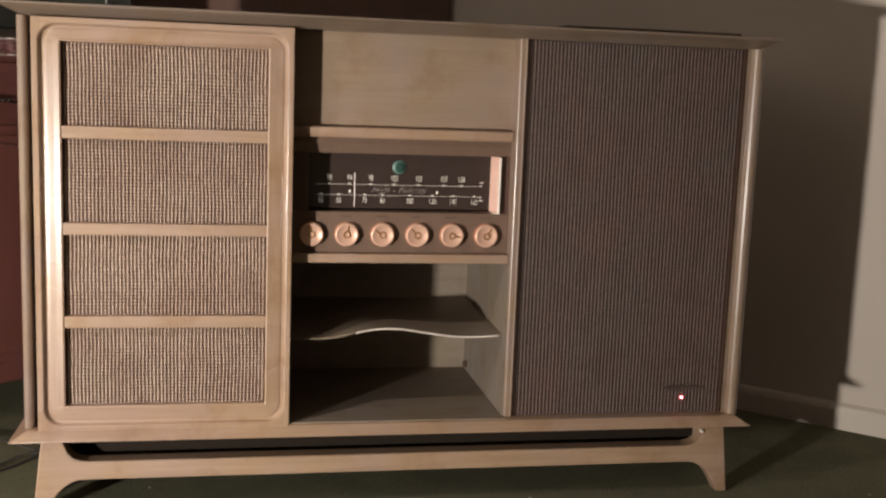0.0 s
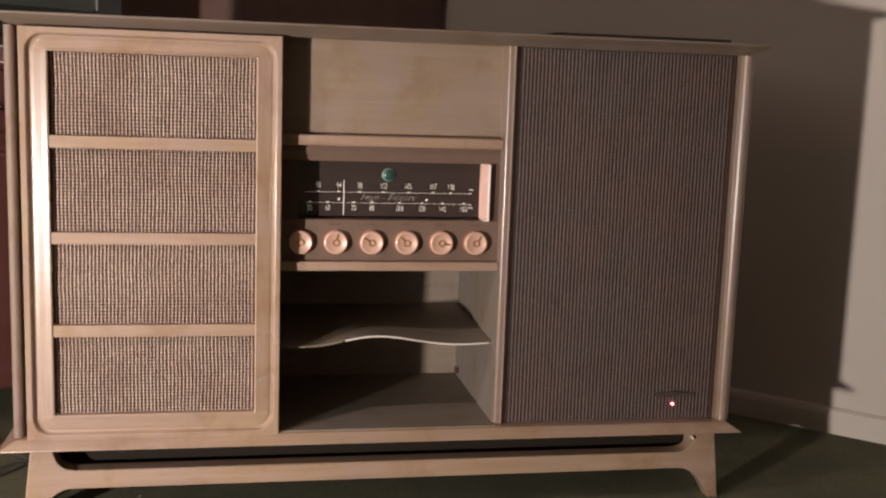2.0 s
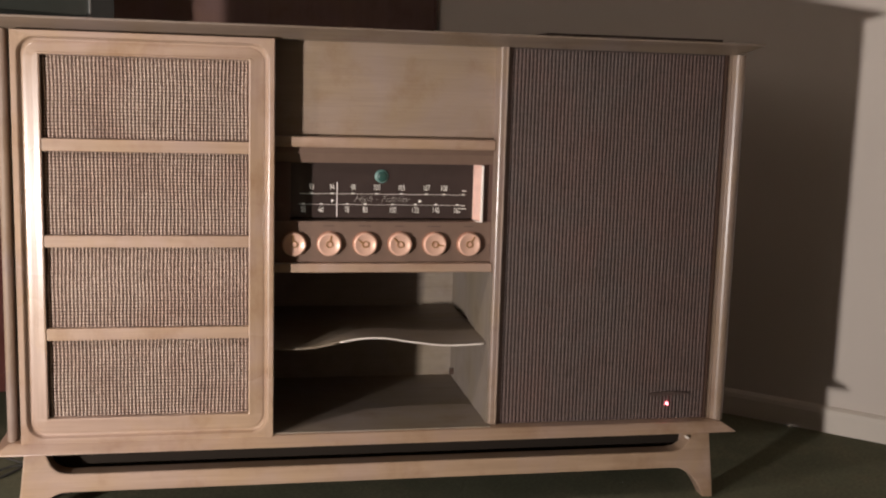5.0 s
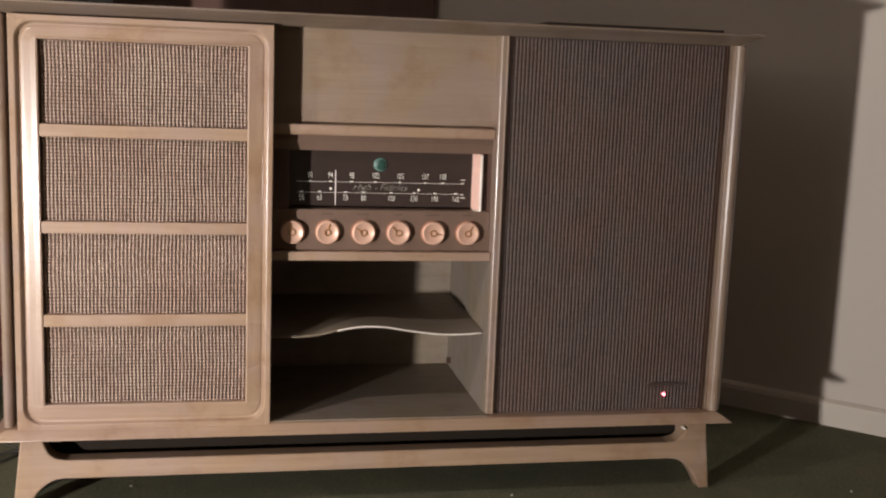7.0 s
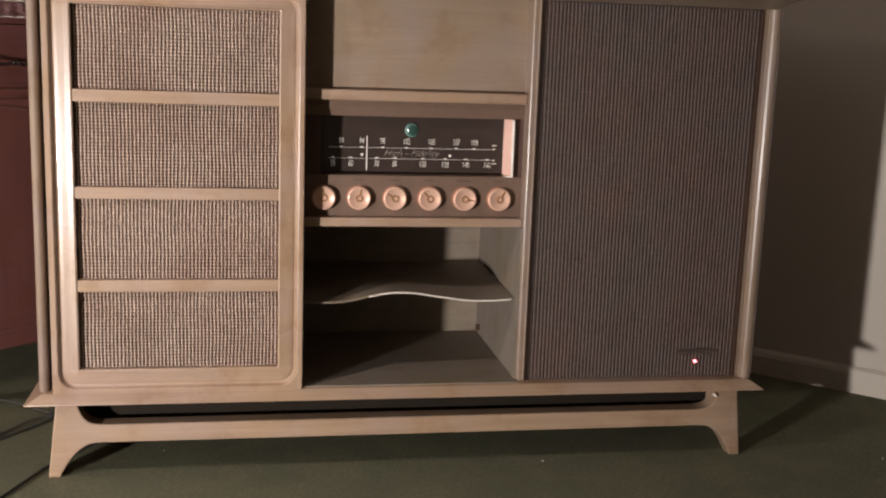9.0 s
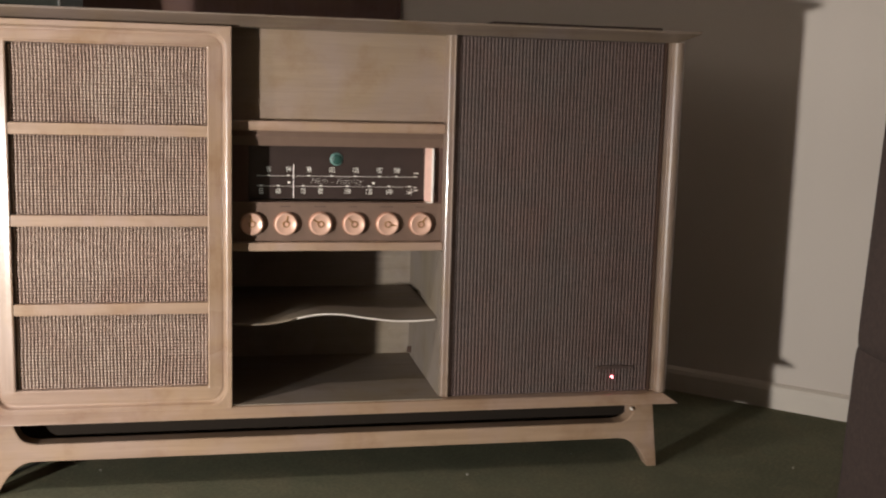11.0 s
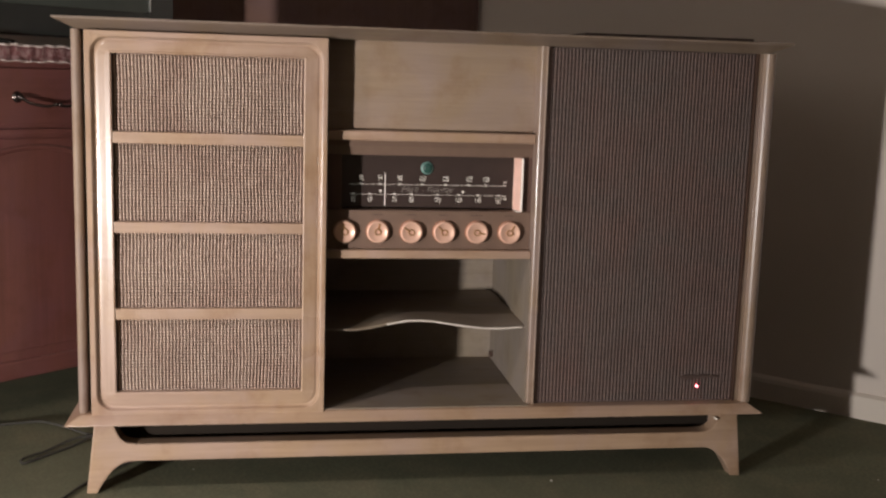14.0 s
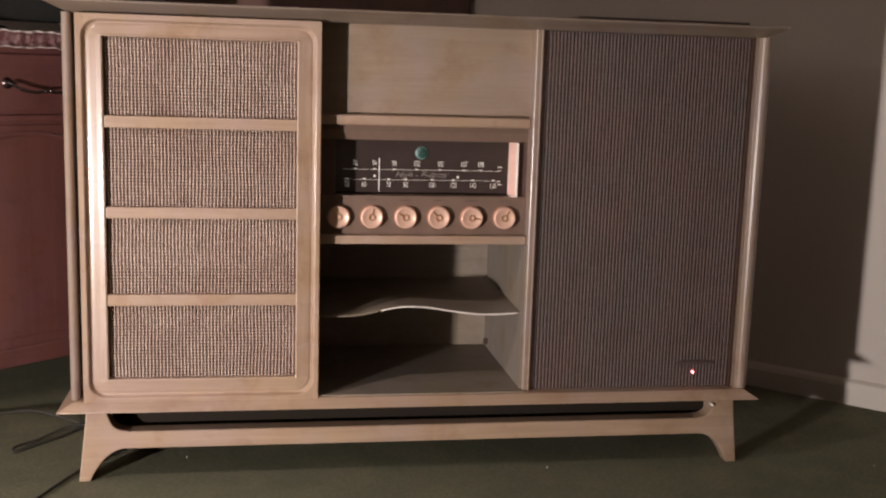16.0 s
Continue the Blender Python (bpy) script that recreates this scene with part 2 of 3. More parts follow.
def prism(points, y0, y1, bevel=0.0):
    """An outline in x and z given depth along y."""
    bm = bmesh.new()
    a = [bm.verts.new((x, y0, z)) for x, z in points]
    b = [bm.verts.new((x, y1, z)) for x, z in points]
    bm.faces.new(a)
    bm.faces.new(b[::-1])
    for i in range(len(a)):
        j = (i + 1) % len(a)
        bm.faces.new((a[j], a[i], b[i], b[j]))
    bmesh.ops.recalc_face_normals(bm, faces=bm.faces[:])
    if bevel:
        rim = [e for e in bm.edges if abs(e.verts[0].co.y - e.verts[1].co.y) < 1e-6]
        bmesh.ops.bevel(bm, geom=rim, offset=bevel, segments=2, profile=0.6, affect="EDGES")
    return bm


def rounded_rect(x0, x1, z0, z1, r, n=7):
    out = []
    for cx, cz, a0 in ((x1 - r, z0 + r, -90), (x1 - r, z1 - r, 0), (x0 + r, z1 - r, 90), (x0 + r, z0 + r, 180)):
        for i in range(n + 1):
            a = radians(a0 + 90 * i / n)
            out.append((cx + r * math.cos(a), cz + r * math.sin(a)))
    return out


def lofted(loops):
    """Skins closed loops of equal length, one after the other."""
    bm = bmesh.new()
    rings = [[bm.verts.new(p) for p in loop] for loop in loops]
    for a, b in zip(rings, rings[1:]):
        for i in range(len(a)):
            j = (i + 1) % len(a)
            bm.faces.new((a[i], a[j], b[j], b[i]))
    bmesh.ops.recalc_face_normals(bm, faces=bm.faces[:])
    return bm, rings


def lathe(profile, centre, axis="y", n=40, bm=None):
    """Turns (radius, height) pairs round an axis; height runs along -y or +z."""
    bm = bm or bmesh.new()
    rings = []
    for r, h in profile:
        ring = []
        for i in range(n):
            a = 2 * math.pi * i / n
            c, s = r * math.cos(a), r * math.sin(a)
            p = (c, -h, s) if axis == "y" else (c, s, h)
            ring.append(bm.verts.new(Vector(centre) + Vector(p)))
        rings.append(ring)
    for a, b in zip(rings, rings[1:]):
        for i in range(n):
            j = (i + 1) % n
            bm.faces.new((a[i], a[j], b[j], b[i]))
    if profile[-1][0] > 1e-6:
        bm.faces.new(rings[-1])
    bmesh.ops.remove_doubles(bm, verts=bm.verts[:], dist=1e-6)
    bmesh.ops.recalc_face_normals(bm, faces=bm.faces[:])
    return bm


def tube(points, r, n=8, bm=None):
    """A round cord along points."""
    bm = bm or bmesh.new()
    pts = [Vector(p) for p in points]
    rings = []
    side = Vector((0.013, 0.021, 1)).normalized()
    for i, p in enumerate(pts):
        d = (pts[min(i + 1, len(pts) - 1)] - pts[max(i - 1, 0)]).normalized()
        u = d.cross(side)
        u = (u if u.length > 1e-3 else d.cross(Vector((1, 0, 0)))).normalized()
        w = d.cross(u)
        rings.append([bm.verts.new(p + r * (math.cos(2 * math.pi * k / n) * u + math.sin(2 * math.pi * k / n) * w)) for k in range(n)])
    for a, b in zip(rings, rings[1:]):
        for k in range(n):
            j = (k + 1) % n
            bm.faces.new((a[k], a[j], b[j], b[k]))
    bm.faces.new(rings[0][::-1])
    bm.faces.new(rings[-1])
    bmesh.ops.recalc_face_normals(bm, faces=bm.faces[:])
    return bm


def curve_through(points, steps=8):
    """Catmull-Rom points through a few places."""
    p = [Vector(q) for q in points]
    p = [2 * p[0] - p[1]] + p + [2 * p[-1] - p[-2]]
    out = []
    for a, b, c, d in zip(p, p[1:], p[2:], p[3:]):
        for k in range(steps):
            t = k / steps
            out.append(0.5 * (2 * b + (c - a) * t + (2 * a - 5 * b + 4 * c - d) * t * t + (3 * b - a - 3 * c + d) * t ** 3))
    return out + [p[-2]]


def lettering(name, text, x, z, y, size, squeeze, material, parent, slant=0.0, label="", thin=0.0):
    """Flat printed characters facing -y."""
    data = bpy.data.curves.new(name, "FONT")
    data.body, data.size, data.align_x, data.align_y, data.shear = text, size, "CENTER", "CENTER", slant
    data.resolution_u, data.offset = 3, thin
    tmp = bpy.data.objects.new("tmp", data)
    mesh = bpy.data.meshes.new_from_object(tmp)
    bpy.data.objects.remove(tmp)
    mesh.materials.append(material)
    for w in mesh.vertices:
        w.co = (x + squeeze * w.co.x, y, z + w.co.y)
    ob = new(name, mesh)
    ob.parent = parent
    return tagged(ob, label)


# ---- room: walls run at 45 degrees to the cabinet; p ahead-right, q ahead-left ----
P1, Q1, P0, Q0, TOP = 1.365, 0.933, -3.0, -2.5, 2.4


def structure(name, bm, material):
    ob = part(name, bm, material)
    ob.matrix_world = pose(0, 0, 0, 0, 0, 45)
    return tagged(ob, kind="structure")


structure("floor", box(P0 - 0.1, P1 + 0.1, Q0 - 0.1, Q1 + 0.1, -0.1, 0.0), CARPET)
structure("ceiling", box(P0 - 0.1, P1 + 0.1, Q0 - 0.1, Q1 + 0.1, TOP, TOP + 0.1), CEILING)
structure("wall_east", box(P1, P1 + 0.1, Q0 - 0.1, Q1 + 0.1, 0, TOP), WALL)
structure("wall_north", box(P0 - 0.1, P1, Q1, Q1 + 0.1, 0, TOP), WALL)
structure("wall_west", box(P0 - 0.1, P0, Q0 - 0.1, Q1, 0, TOP), WALL)
structure("wall_south", box(P0, P1, Q0 - 0.1, Q0, 0, TOP), WALL)


def baseboard(a, b, along):
    """A skirting with a rounded top, 5.5 cm high."""
    h, d = 0.055, 0.014
    prof = [(0, 0), (0, h), (-d * 0.35, h), (-d * 0.8, h - 0.006), (-d, h - 0.014), (-d, 0)]
    bm = bmesh.new()
    rings = []
    for t in (a, b):
        rings.append([bm.verts.new((P1 + u, t, v) if along == "q" else (t, Q1 + u, v)) for u, v in prof])
    for i in range(len(prof) - 1):
        bm.faces.new((rings[0][i], rings[0][i + 1], rings[1][i + 1], rings[1][i]))
    bm.faces.new(rings[0])
    bm.faces.new(rings[1][::-1])
    bmesh.ops.recalc_face_normals(bm, faces=bm.faces[:])
    return bm


structure("baseboard", baseboard(Q0, Q1 - 0.8, "q"), TRIM)
structure("baseboard", baseboard(P0, P1 - 0.02, "p"), TRIM)


# ---- the radio console ----
CX, CY = 0.61, 0.18
console = thing("radio_console", (CX, CY, 0), "blond wood radio console with woven grilles and open middle bay", "radio console")


def fixed(name, bm, material, parent=None, label="", smooth=False):
    """A console part given in room coordinates."""
    bmesh.ops.translate(bm, verts=bm.verts[:], vec=(-CX, -CY, 0))
    return part(name, bm, material, parent or console, label, smooth)


BACK = 0.385
fixed("top", slab((0.031, 1.192, 0.012, BACK), (-0.002, 1.222, -0.021, BACK + 0.01), 0.7662, 0.785, 0.0009, 0.0032), WOOD_TOP, label="shade-darkened blond wood top with undercut edges")
fixed("base_plate", slab((0.0, 1.22, -0.022, BACK + 0.01), (0.026, 1.196, -0.003, BACK), 0.124, 0.1395, 0.0032), WOOD_H, label="blond wood base with sloping edges")


def side_panel(x0, x1):
    """A board whose front edge is a half round."""
    r = 0.5 * (x1 - x0)
    pts = [(x1, BACK - 0.004), (x0, BACK - 0.004)]
    pts += [(x0 + r - r * math.cos(radians(a)), 0.004 + r - 1.1 * r * math.sin(radians(a))) for a in range(0, 181, 20)]
    bm = bmesh.new()
    rings = [[bm.verts.new((x, y, z)) for x, y in pts] for z in (0.1395, 0.7665)]
    for i in range(len(pts)):
        j = (i + 1) % len(pts)
        bm.faces.new((rings[0][i], rings[0][j], rings[1][j], rings[1][i]))
    bm.faces.new(rings[0][::-1])
    bm.faces.new(rings[1])
    bmesh.ops.recalc_face_normals(bm, faces=bm.faces[:])
    return bm


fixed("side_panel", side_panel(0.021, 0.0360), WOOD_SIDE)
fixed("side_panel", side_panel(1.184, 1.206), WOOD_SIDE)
fixed("back_panel", box(0.0360, 1.184, BACK - 0.012, BACK - 0.006, 0.1395, 0.7665), DARK_BROWN)
fixed("lid", box(0.860, 1.166, 0.02, 0.33, 0.785, 0.7915, 0.0015), BLACK_BROWN, label="thin dark brown lid edge standing proud of top")


def smooth_outline(points, steps=5):
    return [(v.x, v.z) for v in curve_through([(x, 0, z) for x, z in points], steps)]


def leg_frame(y0, y1):
    """Two tapered feet that sweep into one rail, cut from one outline."""
    crook = smooth_outline([(0.078, 0.124), (0.0805, 0.112), (0.087, 0.098), (0.098, 0.089), (0.114, 0.0855)])
    inner = smooth_outline([(0.114, 0.0555), (0.098, 0.054), (0.084, 0.047), (0.070, 0.034), (0.058, 0.016), (0.0495, 0.0)])
    half = [(0.032, 0.0), (0.046, 0.124)] + crook
    low = inner[::-1]
    other = [(1.224 - x, z) for x, z in half[::-1]]
    under = [(1.224 - x, z) for x, z in low]
    return prism(half + other + under + low[::-1], y0, y1, 0.0028)


for y0, y1 in ((0.0, 0.032), (0.325, 0.357)):
    fixed("leg_frame", leg_frame(y0, y1), WOOD_H, label="blond wood rail sweeping into two tapered feet")
# guessed side rails, made deep to stop light leaking under the console
for x0, x1 in ((0.05, 0.078), (1.146, 1.174)):
    fixed("side_rail", box(x0, x1, 0.032, 0.325, 0.040, 0.124, 0.003), WOOD_H)
# added sheet: colours the gap as shade and blocks light leaking through
fixed("apron", box(0.078, 1.146, 0.055, 0.067, 0.037, 0.124), GAP_SHADE)
fixed("bracket", lathe([(0.0, 0.0), (0.0025, 0.0), (0.0025, 0.008), (0.0015, 0.010), (0.0, 0.010)], (1.137, 0.004, 0.111), n=16), BRASS, label="small shiny metal pin under base")

# ---- sliding door ----
DX0, DX1, DZ0, DZ1 = 0.0435, 0.4262, 0.1365, 0.7655
GX0, GX1, GZ0, GZ1 = 0.0835, 0.387, 0.1755, 0.731


def inset(d, r, y):
    return [(x, y, z) for x, z in rounded_rect(DX0 + d, DX1 - d, DZ0 + d, DZ1 - d, r)]


def opening(y, grow=0.0):
    return [(x, y, z) for x, z in rounded_rect(GX0 - grow, GX1 + grow, GZ0 - grow, GZ1 + grow, 0.0012)]


loops = [inset(0.0, 0.0012, 0.018), inset(0.0, 0.0012, -0.004), inset(0.0012, 0.0012, -0.0052), inset(0.0075, 0.024, -0.0052), inset(0.0088, 0.026, -0.0048),
         inset(0.0098, 0.026, -0.0030), inset(0.0108, 0.0258, 0.0012), inset(0.0122, 0.0252, 0.0030), inset(0.0146, 0.024, 0.0034), inset(0.0164, 0.022, 0.0022),
         inset(0.0180, 0.020, 0.0018), inset(0.0205, 0.018, 0.0014), inset(0.0300, 0.010, 0.0002), opening(-0.0010, 0.0022), opening(0.0002, 0.0), opening(0.0155, 0.0), opening(0.018, 0.03)]
bm, _ = lofted(loops)
for face in bm.faces:
    mid = face.calc_center_median()
    if (mid.z < GZ0 or mid.z > GZ1) and GX0 - 0.02 < mid.x < GX1 + 0.02:
        face.material_index = 1
door = fixed("sliding_door", bm, WOOD_V, label="blond wood sliding door with four woven grille windows")
door.data.materials.append(WOOD_H)
for z0, z1 in ((0.5885, 0.6075), (0.443, 0.4615), (0.2985, 0.3175)):
    fixed("crossbar", box(GX0 - 0.0005, GX1 + 0.0005, 0.0012, 0.013, z0, z1, 0.0016), WOOD_H, door)


def woven(x0, x1, z0, z1, y, pitch, row, wobble, seed, neck=0.36, bulge=0.10, swell=0.30, material=None, fine=4, twist=0.0):
    """Upright yarns that bead between wefts: one mesh of half-round strands."""
    count, steps = int((x1 - x0) / pitch), int((z1 - z0) / row) * fine
    prof = [(-1.0, 0.0), (-0.72, 0.68), (0.0, 1.0), (0.72, 0.68), (1.0, 0.0)]
    verts, faces = [], []
    for i in range(count):
        cx = x0 + (i + 0.5) * (x1 - x0) / count
        phase = 0.5 * (i % 2)
        for k in range(steps + 1):
            z = z0 + (z1 - z0) * k / steps
            n1 = noise.noise(Vector((cx * 11, z * 17, seed)))
            n2 = noise.noise(Vector((cx * 190, z * 110, seed + 7)))
            n3 = noise.noise(Vector((cx * 900, z * 3, seed + 3)))
            bead = 0.5 + 0.5 * math.cos(2 * math.pi * (k / fine + 0.12 * phase + 0.22 * n1 + 0.05 * n3))
            w = pitch * (neck + bulge * bead + 0.03 * n2 + 0.02 * n3)
            h = pitch * (0.12 + swell * bead + 0.06 * n2)
            dx = wobble * n1 + 0.0003 * n2 + 0.0003 * n3
            for u, v in prof:
                verts.append((cx + dx + u * w - CX, y - v * h - CY, z + 0.6 * wobble * n1 + twist * u * w))
    per = len(prof)
    for i in range(count):
        base = i * (steps + 1) * per
        for k in range(steps):
            for j in range(per - 1):
                a = base + k * per + j
                faces.append((a, a + 1, a + per + 1, a + per))
    mesh = bpy.data.meshes.new("grille_cloth")
    mesh.from_pydata(verts, [], faces)
    mesh.materials.append(material or YARN)
    for p in mesh.polygons:
        p.use_smooth = True
    return mesh


def wefts(x0, x1, z0, z1, y, row, r, seed):
    bm = bmesh.new()
    for k in range(int((z1 - z0) / row) + 1):
        z = z0 + (k + 0.5) * row
        if z > z1:
            break
        pts = [(x, y, z + 0.0007 * noise.noise(Vector((x * 9, z * 14, seed)))) for x in np.linspace(x0, x1, 12)]
        tube(pts, r, 4, bm)
    return bm


windows = [(0.6075, GZ1), (0.4615, 0.5885), (0.3175, 0.443), (GZ0, 0.2985)]
for n, (z0, z1) in enumerate(windows):
    back = fixed("grille_window", box(GX0 - 0.001, GX1 + 0.001, 0.0135, 0.0152, z0, z1), BACKING, door, "woven tan grille cloth window")
    cloth = new("grille_cloth", woven(GX0 + 0.001, GX1 - 0.001, z0 + 0.001, z1 - 0.001, 0.0128, 0.0055, 0.0052, 0.0015, 3.1 * n, 0.155, 0.225, 0.44, None, 6, 0.35))
    cloth.parent = back
    tagged(cloth, kind="stuff")
    w = fixed("weft", wefts(GX0 + 0.001, GX1 - 0.001, z0 + 0.001, z1 - 0.001, 0.0124, 0.0052, 0.0007, 3.1 * n), WEFT, back)
    tagged(w, kind="stuff")

# ---- fixed grille on the other half ----
grille = fixed("speaker_grille", box(0.8005, 1.1815, 0.0205, 0.0245, 0.1395, 0.7665), DARK_BACKING, label="wide panel of ribbed brown grille cloth")
cloth = new("grille_cloth", woven(0.8030, 1.1715, 0.1405, 0.764, 0.0195, 0.0062, 0.0066, 0.0004, 21.0, 0.36, 0.09, 0.10, YARN_BROWN))
cloth.parent = grille
tagged(cloth, kind="stuff")
fixed("grille_edge", box(0.7978, 0.8030, 0.0155, 0.0205, 0.1395, 0.7665, 0.001), DARK_BROWN, grille, "dark brown edge strip")
fixed("grille_edge", box(1.1715, 1.1755, 0.014, 0.0205, 0.1395, 0.7665, 0.001), DARK_BROWN, grille, "dark brown edge strip")
fixed("grille_edge", box(1.1755, 1.184, 0.016, 0.03, 0.1395, 0.7665, 0.001), WOOD_SIDE, grille)
fixed("badge", prism([(1.074, 0.181), (1.139, 0.183), (1.143, 0.187), (1.108, 0.1895), (1.076, 0.188), (1.068, 0.1845)], 0.0140, 0.018, 0.0006), BADGE, grille, "small dark metal badge")
fixed("pilot_lamp", lathe([(0.0024, 0.0), (0.0024, 0.003), (0.002, 0.0044), (0.001, 0.0052), (0.0, 0.0054)], (1.103, 0.0178, 0.1675), n=20), LED_RED, grille, "small glowing red pilot lamp")

# ---- middle bay ----
XL, XR = 0.3995, 0.785
PANEL_Y = 0.0495


def upright_post():
    """The right cheek of the bay: a board with a stepped front edge."""
    pts = [(XR, 0.335), (XR, 0.0165), (0.7862, 0.0145), (0.7875, 0.0138), (0.7942, 0.0136), (0.7950, 0.0122), (0.7962, 0.0118), (0.7978, 0.0124), (0.7975, 0.020), (0.7975, 0.335)]
    bm = bmesh.new()
    rings = [[bm.verts.new((x, y, z)) for x, y in pts] for z in (0.1395, 0.7665)]
    for i in range(len(pts)):
        j = (i + 1) % len(pts)
        bm.faces.new((rings[0][i], rings[0][j], rings[1][j], rings[1][i]))
    bm.faces.new(rings[0][::-1])
    bm.faces.new(rings[1])
    bmesh.ops.recalc_face_normals(bm, faces=bm.faces[:])
    return bm


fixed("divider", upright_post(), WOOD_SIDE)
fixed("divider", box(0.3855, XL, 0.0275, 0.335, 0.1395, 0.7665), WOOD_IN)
# thin sheet over the divider's inner face, darker than the wood it covers
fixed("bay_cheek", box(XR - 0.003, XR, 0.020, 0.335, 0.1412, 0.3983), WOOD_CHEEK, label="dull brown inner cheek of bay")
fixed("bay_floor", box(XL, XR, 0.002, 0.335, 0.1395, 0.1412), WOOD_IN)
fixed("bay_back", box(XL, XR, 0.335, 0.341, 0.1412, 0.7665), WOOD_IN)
fixed("upper_panel", box(XL, XR, PANEL_Y, PANEL_Y + 0.012, 0.6165, 0.7665), WOOD_PANEL, label="plain pale veneer panel")
fixed("moulding", box(XL, XR, 0.0275, PANEL_Y + 0.012, 0.5997, 0.6165, 0.0035, 3), WOOD_H)
fixed("moulding", box(XL, XR, 0.0275, 0.2, 0.3983, 0.4131, 0.003, 3), WOOD_H)


def header_board():
    """A sloping lip above the dial."""
    bm = bmesh.new()
    prof = [(0.0435, 0.5997), (0.0415, 0.5904), (0.0475, 0.5745), (0.0665, 0.5745), (0.0665, 0.5997)]
    rings = [[bm.verts.new((x, y, z)) for y, z in prof] for x in (XL, XR)]
    for i in range(len(prof)):
        j = (i + 1) % len(prof)
        bm.faces.new((rings[0][i], rings[0][j], rings[1][j], rings[1][i]))
    bm.faces.new(rings[0])
    bm.faces.new(rings[1][::-1])
    bmesh.ops.recalc_face_normals(bm, faces=bm.faces[:])
    return bm


fixed("dial_header", header_board(), COPPER_PANEL)


def warped_shelf():
    """A thin board whose front edge has bowed into a wave."""
    bm = bmesh.new()
    nx, ny, th = 40, 10, 0.0035
    edge = curve_through([(0.40, 0, 0.2725), (0.47, 0, 0.2728), (0.503, 0, 0.2755), (0.54, 0, 0.2835), (0.575, 0, 0.2888), (0.614, 0, 0.2878), (0.652, 0, 0.2818), (0.70, 0, 0.2755), (0.74, 0, 0.2745), (0.777, 0, 0.2765)], 8)
    xs, zs = [p.x for p in edge], [p.z for p in edge]
    grid = []
    for i in range(nx + 1):
        x = XL + (XR - XL) * i / nx
        zf = float(np.interp(x, xs, zs))
        col = []
        for j in range(ny + 1):
            t = j / ny
            y = 0.037 + (0.335 - 0.037) * t
            z = 0.2815 + (zf - 0.2815) * (1 - t) ** 2.2
            col.append((bm.verts.new((x, y, z)), bm.verts.new((x, y, z - th))))
        grid.append(col)
    for i in range(nx):
        for j in range(ny):
            for s in (0, 1):
                bm.faces.new((grid[i][j][s], grid[i + 1][j][s], grid[i + 1][j + 1][s], grid[i][j + 1][s]))
        for j in (0, ny):
            bm.faces.new((grid[i][j][0], grid[i + 1][j][0], grid[i + 1][j][1], grid[i][j][1]))
    for i in (0, nx):
        for j in range(ny):
            bm.faces.new((grid[i][j][0], grid[i][j + 1][0], grid[i][j + 1][1], grid[i][j][1]))
    bmesh.ops.recalc_face_normals(bm, faces=bm.faces[:])
    return bm, edge


bm, edge = warped_shelf()
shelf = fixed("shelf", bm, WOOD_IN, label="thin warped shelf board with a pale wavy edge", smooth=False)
# left end is coloured brown in place of the door's shadow on it
for x0, x1, r, surface, words in ((XL, 0.535, 0.0012, WOOD_IN, "end of the board's edge, browned for the door's shadow"), (0.533, XR, 0.0016, WHITE_EDGE, "bare whitish edge of the board")):
    fixed("shelf_edge", tube([(p.x, 0.0358, p.z - 0.0018) for p in edge if x0 < p.x < x1], r, 8), surface, shelf, words, True)
fixed("cable_clip", box(0.7735, XR - 0.0005, 0.30, 0.306, 0.150, 0.162, 0.001), DARK_BROWN)

# tuner
DIAL_Y = 0.0695
tuner = fixed("tuner_body", box(XL, XR, 0.0820, 0.28, 0.4131, 0.5997), DARK_BROWN, label="dark radio chassis behind dial and knobs")
dial = fixed("dial", box(0.4535, 0.7576, DIAL_Y, 0.0815, 0.4827, 0.5750, 0.001), DIAL_GLASS, label="black glass tuning dial with cream scales")


def cheek():
    """The splayed rose-coloured wall at the end of the dial."""
    bm = bmesh.new()
    a = [(0.7576, 0.0690), (0.7650, 0.0385), (0.7668, 0.0385), (0.7668, 0.0815), (0.7576, 0.0815)]
    rings = [[bm.verts.new((x, y, z)) for x, y in a] for z in (0.4822, 0.5740)]
    for i in range(len(a)):
        j = (i + 1) % len(a)
        bm.faces.new((rings[0][i], rings[0][j], rings[1][j], rings[1][i]))
    bm.faces.new(rings[0][::-1])
    bm.faces.new(rings[1])
    bmesh.ops.recalc_face_normals(bm, faces=bm.faces[:])
    return bm


fixed("dial_cheek", cheek(), SIDE_STRIP, label="bright rose-coloured end wall of dial")
fixed("cheek_trim", box(0.7640, 0.7676, 0.0345, 0.0387, 0.4802, 0.5740, 0.0008), BRASS, label="thin bright metal edge")
fixed("cheek_trim", box(0.7576, 0.7640, 0.0385, 0.0690, 0.4802, 0.4822, 0.0005), BRASS, label="thin bright metal edge")
fixed("dial_surround", box(XL, 0.4535, 0.0455, 0.0815, 0.4802, 0.5750), RED_BROWN, label="dark red-brown strip beside dial")
fixed("dial_surround", box(0.7668, XR, 0.0455, 0.0815, 0.4802, 0.5750), RED_BROWN, label="dark red-brown strip beside dial")
DY = DIAL_Y - 0.0008


def on_dial(name, x0, x1, z0, z1, material=None, label=""):
    return fixed(name, box(x0, x1, DY, DY + 0.0005, z0, z1), material or DIAL_PAINT, dial, label)


def number(text, x, z):
    ob = lettering("scale_number", text, x - CX, z, DY - CY, 0.0138, 0.60, DIAL_PAINT, dial, thin=-0.00016)
    return ob


